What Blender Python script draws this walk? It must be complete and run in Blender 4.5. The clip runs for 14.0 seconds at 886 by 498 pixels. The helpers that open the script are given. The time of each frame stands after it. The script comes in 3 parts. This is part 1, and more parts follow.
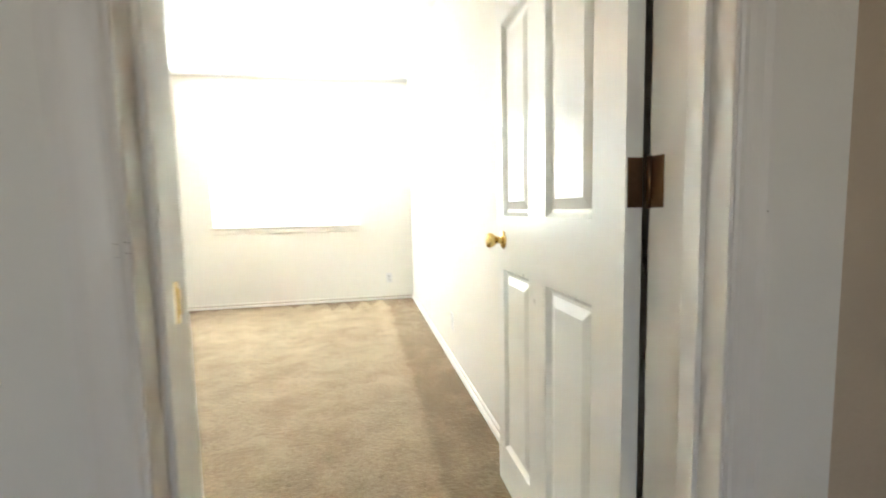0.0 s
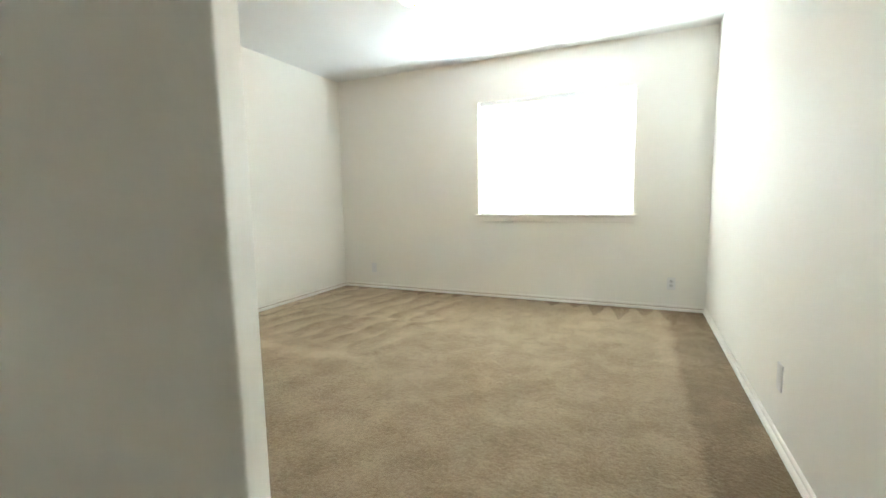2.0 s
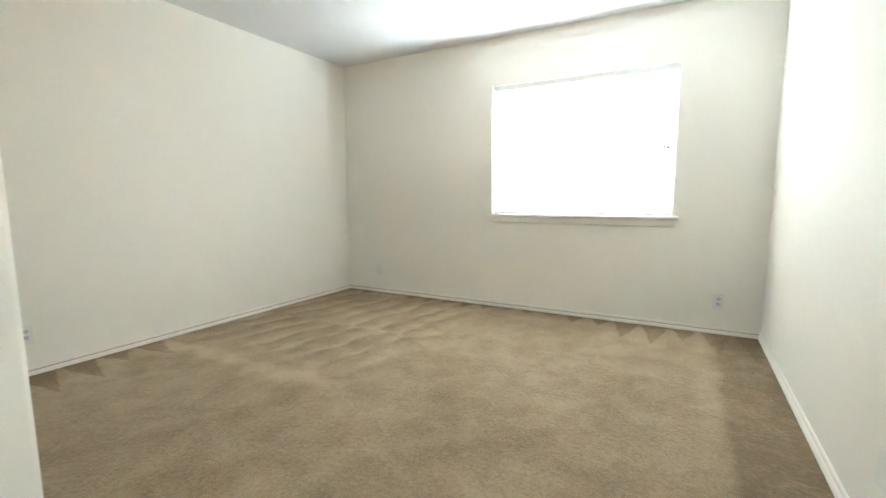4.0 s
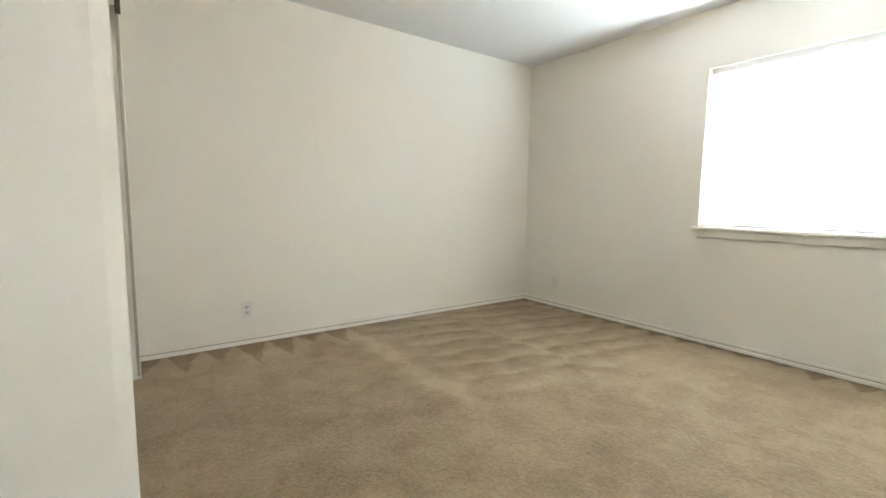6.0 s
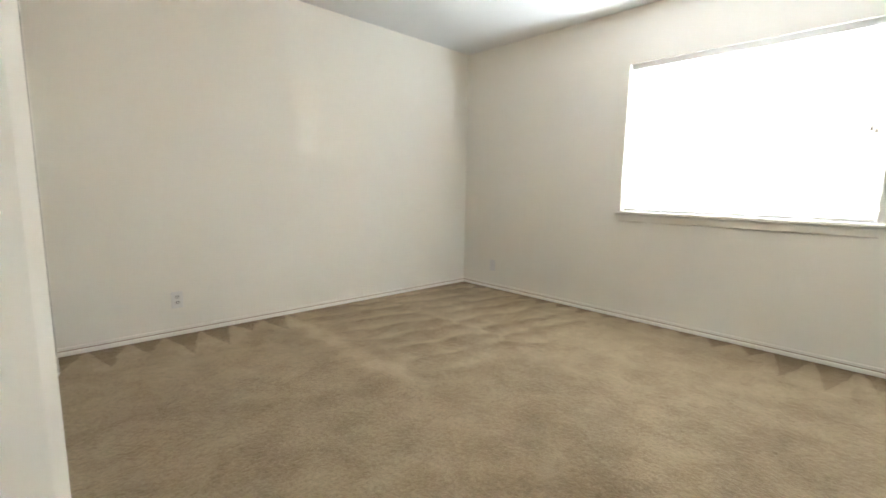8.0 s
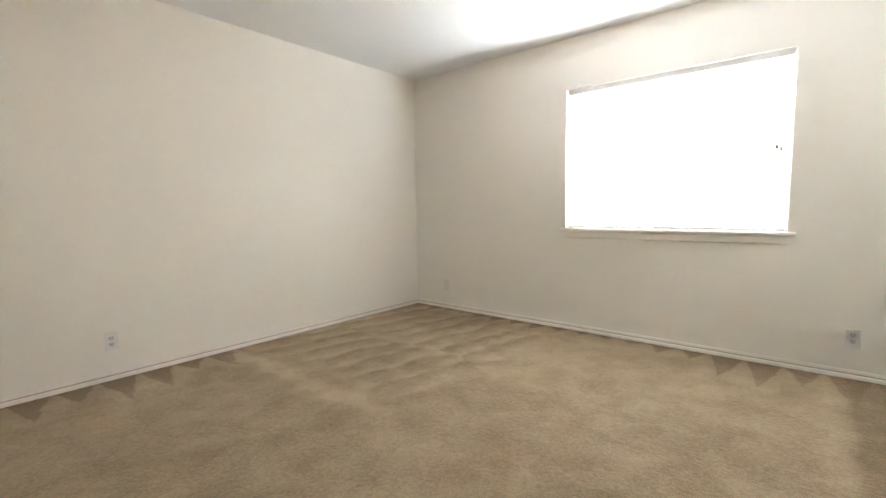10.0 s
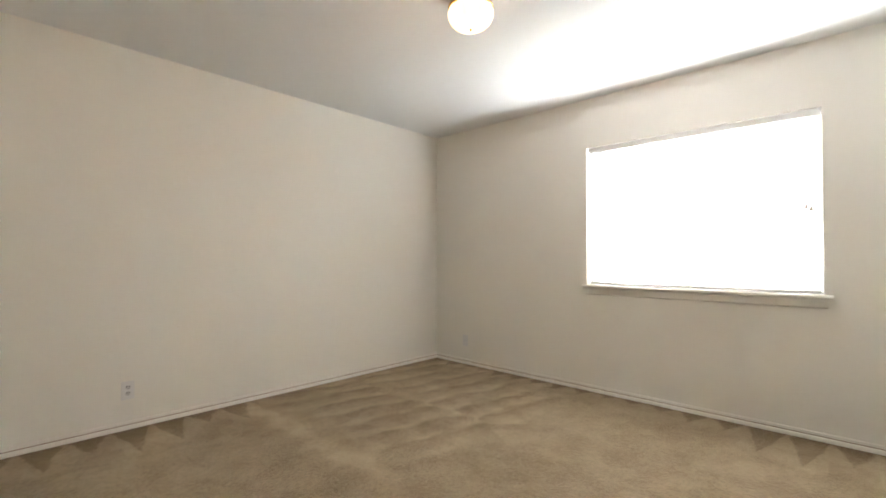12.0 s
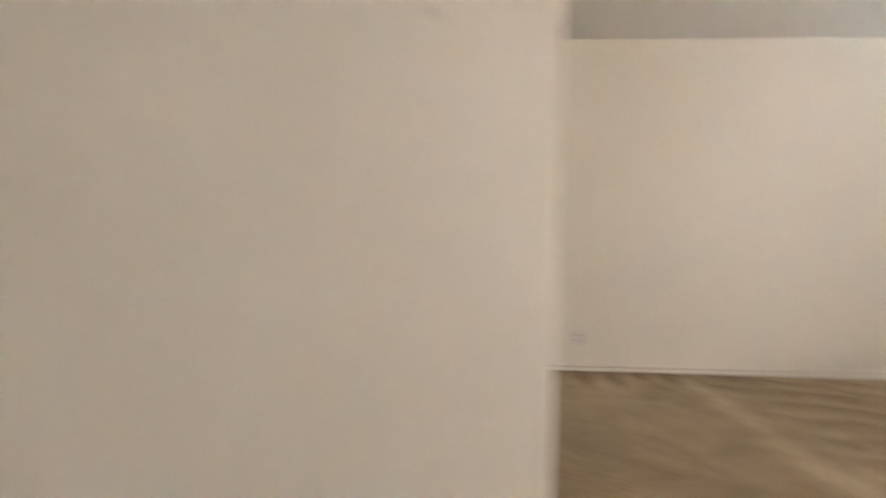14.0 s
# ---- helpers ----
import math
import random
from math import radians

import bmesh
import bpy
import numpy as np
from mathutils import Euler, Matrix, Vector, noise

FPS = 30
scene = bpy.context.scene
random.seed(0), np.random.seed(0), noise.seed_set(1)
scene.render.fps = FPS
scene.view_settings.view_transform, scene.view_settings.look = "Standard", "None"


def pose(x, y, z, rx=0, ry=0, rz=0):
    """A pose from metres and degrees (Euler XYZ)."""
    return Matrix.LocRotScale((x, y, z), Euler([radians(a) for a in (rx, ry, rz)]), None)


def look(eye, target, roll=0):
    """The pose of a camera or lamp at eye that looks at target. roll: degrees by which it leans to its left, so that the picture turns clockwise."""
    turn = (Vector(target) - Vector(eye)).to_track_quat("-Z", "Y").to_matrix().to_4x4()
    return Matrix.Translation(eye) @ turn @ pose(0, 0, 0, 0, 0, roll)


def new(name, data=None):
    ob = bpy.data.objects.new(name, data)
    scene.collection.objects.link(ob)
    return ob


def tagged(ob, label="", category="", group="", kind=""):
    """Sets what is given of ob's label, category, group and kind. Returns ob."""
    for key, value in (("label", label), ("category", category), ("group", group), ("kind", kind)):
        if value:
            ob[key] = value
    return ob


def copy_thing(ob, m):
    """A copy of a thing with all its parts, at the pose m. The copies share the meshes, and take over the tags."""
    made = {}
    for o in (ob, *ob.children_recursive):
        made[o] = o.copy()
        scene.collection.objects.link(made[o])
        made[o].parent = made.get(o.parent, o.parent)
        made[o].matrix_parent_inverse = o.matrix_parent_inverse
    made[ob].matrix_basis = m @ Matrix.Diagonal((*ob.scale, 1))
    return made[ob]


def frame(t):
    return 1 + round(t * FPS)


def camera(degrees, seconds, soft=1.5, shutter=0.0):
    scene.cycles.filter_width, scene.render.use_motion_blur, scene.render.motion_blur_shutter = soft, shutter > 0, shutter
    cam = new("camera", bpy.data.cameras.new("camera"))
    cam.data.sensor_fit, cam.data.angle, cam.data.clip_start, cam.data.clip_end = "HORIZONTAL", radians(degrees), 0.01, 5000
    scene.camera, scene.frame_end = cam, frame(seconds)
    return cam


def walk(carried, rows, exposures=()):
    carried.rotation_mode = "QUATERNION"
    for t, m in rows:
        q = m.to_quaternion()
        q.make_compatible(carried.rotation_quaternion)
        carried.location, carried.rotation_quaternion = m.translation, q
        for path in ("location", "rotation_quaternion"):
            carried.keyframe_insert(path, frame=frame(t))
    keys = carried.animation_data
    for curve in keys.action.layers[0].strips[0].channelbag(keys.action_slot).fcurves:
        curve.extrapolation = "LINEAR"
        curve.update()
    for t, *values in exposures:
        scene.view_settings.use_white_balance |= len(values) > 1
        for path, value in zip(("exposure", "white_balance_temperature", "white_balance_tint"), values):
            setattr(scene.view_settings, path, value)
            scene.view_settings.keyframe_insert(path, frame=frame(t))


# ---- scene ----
cam = camera(90.9, 14.0, soft=1.5, shutter=0.5)

PATH = [
    (0, (0.046, -0.243, 1.027), (0.413, 1.714, 0.841), -1.3),
    (0.2, (0.06, -0.183, 1.029), (0.497, 1.755, 0.795), -1.7),
    (0.5, (0.054, -0.079, 1.031), (0.421, 1.877, 0.832), -0.6),
    (1, (-0.016, 0.101, 1.038), (-0.134, 2.089, 0.853), -1.0),
    (1.2, (-0.012, 0.147, 1.037), (-0.363, 2.105, 0.833), -1.7),
    (1.5, (0.019, 0.236, 1.047), (-0.641, 2.116, 0.871), -0.2),
    (2, (0.061, 0.371, 1.04), (-0.754, 2.183, 0.813), -1.0),
    (2.1, (0.063, 0.399, 1.037), (-0.762, 2.205, 0.804), -1.1),
    (4.5, (0.107, 1.078, 1.041), (-0.944, 2.762, 0.8), -0.11),
    (5, (0.102, 1.174, 1.051), (-1.109, 2.748, 0.814), -0.05),
    (5.5, (0.076, 1.255, 1.042), (-1.407, 2.581, 0.837), 0.55),
    (6, (0.057, 1.277, 1.03), (-1.555, 2.439, 0.817), 0.78),
    (6.5, (0.08, 1.272, 1.023), (-1.528, 2.44, 0.799), 0.24),
    (7, (0.088, 1.261, 1.02), (-1.487, 2.466, 0.764), 0.84),
    (7.5, (0.104, 1.264, 1.032), (-1.414, 2.533, 0.742), 0.87),
    (8, (0.126, 1.254, 1.033), (-1.316, 2.613, 0.758), 1.03),
    (8.5, (0.132, 1.229, 1.043), (-1.199, 2.698, 0.779), 0.92),
    (11, (0.103, 1.22, 1.079), (-1.191, 2.746, 1.031), -0.15),
    (11.5, (0.145, 1.279, 1.102), (-1.193, 2.763, 1.187), -0.26),
    (12, (0.141, 1.269, 1.089), (-1.231, 2.724, 1.133), 0.15),
    (12.5, (0.127, 1.266, 1.059), (-1.271, 2.694, 0.977), 0.39),
    (13, (0.105, 1.274, 1.049), (-1.372, 2.62, 0.958), 0.39),
    (13.4, (0.099, 1.269, 1.064), (-1.523, 2.429, 0.909), 0.3),
    (13.5, (0.101, 1.285, 1.049), (-1.626, 2.284, 0.906), -0.0),
    (13.7, (0.088, 1.237, 1.042), (-1.803, 1.868, 0.885), -1.7),
    (13.8, (0.075, 1.203, 1.043), (-1.859, 1.699, 0.931), -1.5),
    (14, (0.033, 1.051, 1.046), (-1.962, 0.964, 0.953), 0.8),
]
EXPOSURES = [(0, 2.15, 6150, 5), (0.8, 1.55, 6050, 2), (1.5, 1.25, 5980, 2), (5, 1.07, 6050, 5), (6.5, 0.97, 6150, 6), (8.5, 0.93, 6250, 9), (11, 0.88, 6500, 13), (11.7, 0.70, 6600, 13), (13.2, 0.52, 6700, 15), (14, 0.65, 7000, 18)]
walk(cam, [(t, look(eye, target, roll)) for t, eye, target, roll in PATH], EXPOSURES)

# ---- world and lights ----
XR, XL, YW, YB, H = 0.62, -3.237, 4.75, 1.271, 2.432      # east, west, window and back wall faces, ceiling
XE, YJ, XJ, YH = -0.921, 0.660, -0.287, 0.303                # entry side wall, jog face, stub face, hall face of the door wall
WX0, WX1, WZ0, WZ1 = -1.487, 0.008, 0.877, 2.02            # window opening
DX0, DX1, DZ = -0.207, 0.567, 2.04                       # door opening between the jambs
LAMP = (-1.285, 2.985)

world = bpy.data.worlds.new("sky")
scene.world = world
world.use_nodes = True
sky = world.node_tree.nodes.new("ShaderNodeTexSky")
sky.sky_type, sky.sun_disc = "NISHITA", False
sky.sun_elevation, sky.sun_rotation = radians(50), radians(200)
world.node_tree.nodes["Background"].inputs[1].default_value = 0.1
world.node_tree.links.new(sky.outputs[0], world.node_tree.nodes["Background"].inputs[0])


def area(name, m, sx, sy, watts, colour, spread=180):
    d = bpy.data.lights.new(name, "AREA")
    d.shape, d.size, d.size_y, d.energy, d.color, d.spread = "RECTANGLE", sx, sy, watts, colour, radians(spread)
    ob = new(name, d)
    ob.matrix_world = m
    return ob


# the sky's light in the window's opening
WM = (WX0 + WX1) / 2
GX0, GX1, GZ0, GZ1 = WX0 + 0.075, WX1 - 0.065, WZ0 + 0.055, WZ1 - 0.08      # glass between the sashes' outer rails
area("sky_light", look(((GX0 + GX1) / 2, YW + 0.081, (GZ0 + GZ1) / 2), ((GX0 + GX1) / 2, 0, (GZ0 + GZ1) / 2)), GX1 - GX0, GZ1 - GZ0, 162, (0.90, 0.96, 1.0))
# fill lamp added behind the camera to brighten the hall; its source is unseen
area("hall_fill_light", look((-0.4, -2.64, 1.45), (-0.4, 0, 1.45)), 0.9, 1.1, 2.1, (1.0, 0.93, 0.91))
bulb = bpy.data.lights.new("bulb", "POINT")
bulb.energy, bulb.color, bulb.shadow_soft_size = 4.6, (1.0, 0.52, 0.22), 0.03
bulb_ob = new("bulb", bulb)
bulb_ob.location = (*LAMP, H - 0.132)


# ---- materials ----
def material(name, colour, rough=0.6, metal=0.0):
    m = bpy.data.materials.new(name)
    m.use_nodes = True
    b = m.node_tree.nodes["Principled BSDF"]
    b.inputs["Base Color"].default_value = (*colour, 1)
    b.inputs["Roughness"].default_value = rough
    b.inputs["Metallic"].default_value = metal
    return m


def node(m, kind, **sets):
    n = m.node_tree.nodes.new(kind)
    for key, value in sets.items():
        n.inputs[key].default_value = value
    return n


def link(m, a, b):
    m.node_tree.links.new(a, b)


def coords(m):
    return node(m, "ShaderNodeTexCoord").outputs["Object"]


def maths(m, op, a, b=None, c=None):
    n = m.node_tree.nodes.new("ShaderNodeMath")
    n.operation = op
    for k, v in enumerate((a, b, c)):
        if v is None:
            continue
        if isinstance(v, (int, float)):
            n.inputs[k].default_value = v
        else:
            link(m, v, n.inputs[k])
    return n.outputs[0]


def mixed(m, factor, a, b):
    n = m.node_tree.nodes.new("ShaderNodeMix")
    n.data_type = "RGBA"
    for socket, v in ((n.inputs[0], factor), (n.inputs[6], a), (n.inputs[7], b)):
        if isinstance(v, (int, float)):
            socket.default_value = v
        elif isinstance(v, tuple):
            socket.default_value = (*v, 1)
        else:
            link(m, v, socket)
    return n.outputs[2]


def noise_of(m, scale, detail=3.0, rough=0.5, distort=0.0, vector=None):
    n = node(m, "ShaderNodeTexNoise", Scale=scale, Detail=detail, Roughness=rough, Distortion=distort)
    link(m, vector or coords(m), n.inputs["Vector"])
    return n.outputs["Fac"]


def bumped(m, height, strength, distance):
    b = node(m, "ShaderNodeBump", Strength=strength, Distance=distance)
    link(m, height, b.inputs["Height"])
    link(m, b.outputs[0], m.node_tree.nodes["Principled BSDF"].inputs["Normal"])


def painted(name, colour, rough, mottle=0.05, grain=110, relief=0.25, depth=0.0015):
    """Paint with faint roller mottling, scuffs and an orange-peel relief."""
    m = material(name, colour, rough)
    b = m.node_tree.nodes["Principled BSDF"]
    big, fine = noise_of(m, 1.1, 4, 0.6, 0.4), noise_of(m, 14, 3)
    f = maths(m, "ADD", maths(m, "MULTIPLY", big, 0.7), maths(m, "MULTIPLY", fine, 0.3))
    low = tuple(c * (1 - mottle) for c in colour)
    high = tuple(min(1, c * (1 + mottle)) for c in colour)
    link(m, mixed(m, f, low, high), b.inputs["Base Color"])
    link(m, maths(m, "ADD", rough - 0.06, maths(m, "MULTIPLY", noise_of(m, 6, 3), 0.12)), b.inputs["Roughness"])
    bumped(m, noise_of(m, grain, 3, 0.55), relief, depth)
    return m


def metal(name, colour, rough, tarnish=0.25):
    m = material(name, colour, rough, 1.0)
    b = m.node_tree.nodes["Principled BSDF"]
    f = noise_of(m, 60, 4, 0.6)
    link(m, mixed(m, maths(m, "MULTIPLY", f, tarnish * 2), colour, tuple(c * 0.55 for c in colour)), b.inputs["Base Color"])
    link(m, maths(m, "ADD", rough * 0.7, maths(m, "MULTIPLY", f, rough * 0.6)), b.inputs["Roughness"])
    return m


WALL = painted("wall_paint", (0.835, 0.812, 0.745), 0.62, 0.02, 95, 0.3, 0.002)
HALL = painted("hall_paint", (0.66, 0.555, 0.43), 0.62, 0.02, 95, 0.3, 0.002)
CEILING = painted("ceiling_paint", (0.80, 0.80, 0.79), 0.85, 0.03, 70, 0.4, 0.003)
TRIM = painted("trim_paint", (0.83, 0.80, 0.745), 0.36, 0.03, 40, 0.08, 0.001)
DOOR = painted("door_paint", (0.80, 0.785, 0.735), 0.3, 0.03, 55, 0.1, 0.001)
PLASTIC = painted("switch_plate_plastic", (0.76, 0.755, 0.74), 0.35, 0.02, 30, 0.03, 0.0005)
SOCKET = painted("socket_plastic", (0.62, 0.61, 0.60), 0.4, 0.03, 30, 0.03, 0.0005)
SLAT = painted("blind_slat_vinyl", (0.84, 0.835, 0.82), 0.45, 0.02, 30, 0.05, 0.0005)
RAIL = painted("blind_rail_paint", (0.80, 0.795, 0.78), 0.45, 0.02, 30, 0.05, 0.0005)
# vinyl lets some light through
tr = node(SLAT, "ShaderNodeBsdfTranslucent", Color=(0.9, 0.89, 0.86, 1))
mx = node(SLAT, "ShaderNodeMixShader", Fac=0.55)
link(SLAT, SLAT.node_tree.nodes["Principled BSDF"].outputs[0], mx.inputs[1])
link(SLAT, tr.outputs[0], mx.inputs[2])
link(SLAT, mx.outputs[0], SLAT.node_tree.nodes["Material Output"].inputs[0])
BRASS = metal("polished_brass", (0.78, 0.56, 0.20), 0.2, 0.2)
BRONZE = metal("tarnished_bronze", (0.17, 0.095, 0.05), 0.42, 0.4)
CASING_SHADE = metal("casing_shade_metal", (0.55, 0.53, 0.48), 0.5, 0.2)
GROOVE_SHADE = painted("groove_shade_brown", (0.42, 0.32, 0.25), 0.95, 0.25, 60)
DARK = material("dark_slot", (0.03, 0.025, 0.02), 0.8)
TRACK = metal("dark_track_metal", (0.14, 0.13, 0.11), 0.5, 0.2)
ALUMINIUM = metal("white_window_metal", (0.75, 0.75, 0.75), 0.5, 0.1)
CORD = material("cord_cotton", (0.7, 0.68, 0.62), 0.9)
TASSEL = painted("tassel_wood", (0.30, 0.24, 0.18), 0.5, 0.1)

GLASS = material("window_glass", (1, 1, 1), 0.0)
GLASS.node_tree.nodes["Principled BSDF"].inputs["Transmission Weight"].default_value = 1.0
GLASS.node_tree.nodes["Principled BSDF"].inputs["IOR"].default_value = 1.45

SHADE = material("alabaster_glass_lit", (0.9, 0.8, 0.62), 0.25)
b_ = SHADE.node_tree.nodes["Principled BSDF"]
swirl = noise_of(SHADE, 9, 4, 0.6, 1.5)
link(SHADE, mixed(SHADE, swirl, (1.0, 0.54, 0.22), (1.0, 0.80, 0.52)), b_.inputs["Emission Color"])
link(SHADE, maths(SHADE, "ADD", 0.5, maths(SHADE, "MULTIPLY", swirl, 2.6)), b_.inputs["Emission Strength"])


def carpet_material():
    """Cut-pile carpet: fine tufts, the nap brushed light and dark by a vacuum cleaner, and darker edges."""
    m = material("cut_pile_carpet", (0.36, 0.285, 0.195), 0.95)
    b = m.node_tree.nodes["Principled BSDF"]
    b.inputs["Specular IOR Level"].default_value = 0.1
    b.inputs["Sheen Weight"].default_value = 0.3
    b.inputs["Sheen Tint"].default_value = (0.95, 0.80, 0.62, 1)
    b.inputs["Sheen Roughness"].default_value = 0.6
    sep = node(m, "ShaderNodeSeparateXYZ")
    link(m, coords(m), sep.inputs[0])
    x, y = sep.outputs[0], sep.outputs[1]
    wob = maths(m, "SUBTRACT", noise_of(m, 3.2, 2), 0.5)

    def clamp(v):
        n = m.node_tree.nodes.new("ShaderNodeClamp")
        link(m, v, n.inputs[0])
        return n.outputs[0]

    def ramp(v, lo, hi):
        n = m.node_tree.nodes.new("ShaderNodeMapRange")
        n.interpolation_type = "SMOOTHSTEP"
        link(m, v, n.inputs[0])
        n.inputs[1].default_value, n.inputs[2].default_value = lo, hi
        return n.outputs[0]

    def wedges(along, away, period, start, tip, reach):
        """Triangles of brushed nap with their base at a wall and their tips in the room."""
        u = maths(m, "ADD", maths(m, "DIVIDE", maths(m, "SUBTRACT", along, start), period), maths(m, "MULTIPLY", wob, 0.35))
        saw = maths(m, "FRACT", u)
        tri = maths(m, "MINIMUM", maths(m, "DIVIDE", saw, tip), maths(m, "DIVIDE", maths(m, "SUBTRACT", 1.0, saw), 1.0 - tip))
        # each stroke of the cleaner reaches a little further or less far than the next
        cell = m.node_tree.nodes.new("ShaderNodeTexWhiteNoise")
        cell.noise_dimensions = "1D"
        link(m, maths(m, "FLOOR", u), cell.inputs["W"])
        each = maths(m, "ADD", 0.65, maths(m, "MULTIPLY", cell.outputs["Value"], 0.6))
        length = maths(m, "MULTIPLY", each, reach)
        edge = maths(m, "ADD", 0.015, maths(m, "MULTIPLY", tri, length))
        d = maths(m, "ADD", away, maths(m, "MULTIPLY", maths(m, "SUBTRACT", noise_of(m, 16, 3), 0.5), 0.10))
        dark = ramp(maths(m, "SUBTRACT", edge, d), -0.012, 0.075)
        fade = maths(m, "SUBTRACT", 1.0, maths(m, "MULTIPLY", clamp(maths(m, "DIVIDE", away, 0.5)), 0.6))
        near = ramp(maths(m, "SUBTRACT", length, d), -0.05, 0.06)
        return maths(m, "MULTIPLY", dark, fade), maths(m, "MULTIPLY", near, maths(m, "SUBTRACT", 1.0, dark))

    def stroke_line(across, centre, width):
        """A soft light line where two strokes of the cleaner meet."""
        d = maths(m, "DIVIDE", maths(m, "SUBTRACT", across, centre), width)
        return maths(m, "DIVIDE", 1.0, maths(m, "ADD", 1.0, maths(m, "POWER", maths(m, "ABSOLUTE", d), 3.0)))

    minus_x = maths(m, "MULTIPLY", x, -1.0)
    in_corner = ramp(maths(m, "ADD", minus_x, maths(m, "MULTIPLY", wob, 0.8)), 1.25, 1.75)
    west, west_light = wedges(y, maths(m, "SUBTRACT", x, XL), 0.209, 1.42, 0.38, 0.40)
    before_corner = maths(m, "SUBTRACT", 1.0, ramp(y, 2.62, 2.76))
    west, west_light = maths(m, "MULTIPLY", west, before_corner), maths(m, "MULTIPLY", west_light, before_corner)
    north_reach = maths(m, "ADD", 0.20, maths(m, "MULTIPLY", ramp(x, -0.9, 0.25), 0.34))
    north, north_light = wedges(x, maths(m, "SUBTRACT", YW, y), 0.205, -0.79, 0.5, north_reach)
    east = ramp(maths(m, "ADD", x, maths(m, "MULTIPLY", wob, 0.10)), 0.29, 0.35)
    # a strip that darkens towards the west and north skirting
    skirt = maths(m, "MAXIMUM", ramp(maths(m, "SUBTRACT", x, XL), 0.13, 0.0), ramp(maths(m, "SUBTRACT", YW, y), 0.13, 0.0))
    # short strokes side by side in the far corner, in two rows that meet at a seam
    row = maths(m, "GREATER_THAN", maths(m, "ADD", y, maths(m, "MULTIPLY", wob, 0.15)), 3.60)
    lane = maths(m, "SUBTRACT", x, maths(m, "MULTIPLY", maths(m, "SUBTRACT", y, 3.5), 0.22))
    lane = maths(m, "ADD", maths(m, "ADD", maths(m, "DIVIDE", lane, 0.236), maths(m, "MULTIPLY", row, 0.42)), maths(m, "MULTIPLY", wob, 0.9))
    comb = maths(m, "FRACT", lane)
    comb = maths(m, "MINIMUM", maths(m, "MULTIPLY", comb, 1.35), maths(m, "MULTIPLY", maths(m, "SUBTRACT", 1.0, comb), 3.9))
    far = maths(m, "MULTIPLY", ramp(maths(m, "ADD", y, maths(m, "MULTIPLY", wob, 0.5)), 2.70, 2.95), in_corner)
    patchy = ramp(noise_of(m, 3.4, 3, 0.6), 0.30, 0.62)
    stroke = maths(m, "MULTIPLY", maths(m, "MULTIPLY", maths(m, "SUBTRACT", comb, 0.5), patchy), far)
    ragged = maths(m, "ADD", y, maths(m, "ADD", maths(m, "MULTIPLY", wob, 0.22), maths(m, "MULTIPLY", maths(m, "SUBTRACT", noise_of(m, 9, 3), 0.5), 0.22)))
    seam = maths(m, "MULTIPLY", stroke_line(ragged, 2.66, 0.075), ramp(minus_x, 1.1, 1.9))
    seam = maths(m, "MULTIPLY", seam, maths(m, "ADD", 0.35, patchy))
    seam2 = maths(m, "MULTIPLY", maths(m, "MULTIPLY", stroke_line(maths(m, "ADD", y, maths(m, "MULTIPLY", wob, 0.12)), 3.60, 0.03), ramp(minus_x, 1.6, 1.9)), ramp(x, -2.85, -2.65))
    seam3 = maths(m, "MULTIPLY", stroke_line(maths(m, "ADD", x, maths(m, "MULTIPLY", wob, 0.12)), 0.25, 0.05), ramp(y, 1.6, 3.0))
    seams = maths(m, "ADD", seam, maths(m, "ADD", maths(m, "MULTIPLY", seam2, 0.45), maths(m, "MULTIPLY", seam3, 0.5)))
    # trodden and brushed patches across the middle
    broad = ramp(noise_of(m, 1.7, 4, 0.6, 0.3), 0.36, 0.66)
    patches = noise_of(m, 5.0, 5, 0.66, 0.4)
    brushed = maths(m, "GREATER_THAN", noise_of(m, 3.3, 2, 0.5, 0.6), 0.56)
    f = maths(m, "ADD", maths(m, "MULTIPLY", broad, 0.20), 0.38)
    f = maths(m, "ADD", f, maths(m, "MULTIPLY", maths(m, "SUBTRACT", patches, 0.5), 1.15))
    f = maths(m, "ADD", f, maths(m, "MULTIPLY", brushed, 0.05))
    f = maths(m, "ADD", f, maths(m, "MULTIPLY", stroke, 0.62))
    f = maths(m, "SUBTRACT", f, maths(m, "MULTIPLY", far, 0.07))
    f = maths(m, "ADD", f, maths(m, "MULTIPLY", seams, 0.36))
    f = maths(m, "ADD", f, maths(m, "MULTIPLY", maths(m, "MAXIMUM", west_light, north_light), 0.20))
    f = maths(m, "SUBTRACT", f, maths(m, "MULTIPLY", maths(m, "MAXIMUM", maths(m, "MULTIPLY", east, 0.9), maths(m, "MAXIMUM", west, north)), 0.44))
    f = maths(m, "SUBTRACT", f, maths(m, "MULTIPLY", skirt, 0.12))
    clump, tuft = noise_of(m, 52, 3, 0.6), noise_of(m, 120, 3, 0.8)
    f = maths(m, "ADD", f, maths(m, "MULTIPLY", maths(m, "SUBTRACT", noise_of(m, 30, 4, 0.75), 0.5), 0.45))
    f = maths(m, "ADD", f, maths(m, "MULTIPLY", maths(m, "SUBTRACT", clump, 0.5), 0.8))
    f = maths(m, "ADD", f, maths(m, "MULTIPLY", maths(m, "SUBTRACT", tuft, 0.5), 0.7))
    link(m, mixed(m, clamp(f), (0.122, 0.080, 0.039), (0.368, 0.285, 0.182)), b.inputs["Base Color"])
    h = maths(m, "ADD", maths(m, "MULTIPLY", tuft, 0.6), maths(m, "MULTIPLY", clump, 1.1))
    bumped(m, h, 0.5, 0.016)
    return m


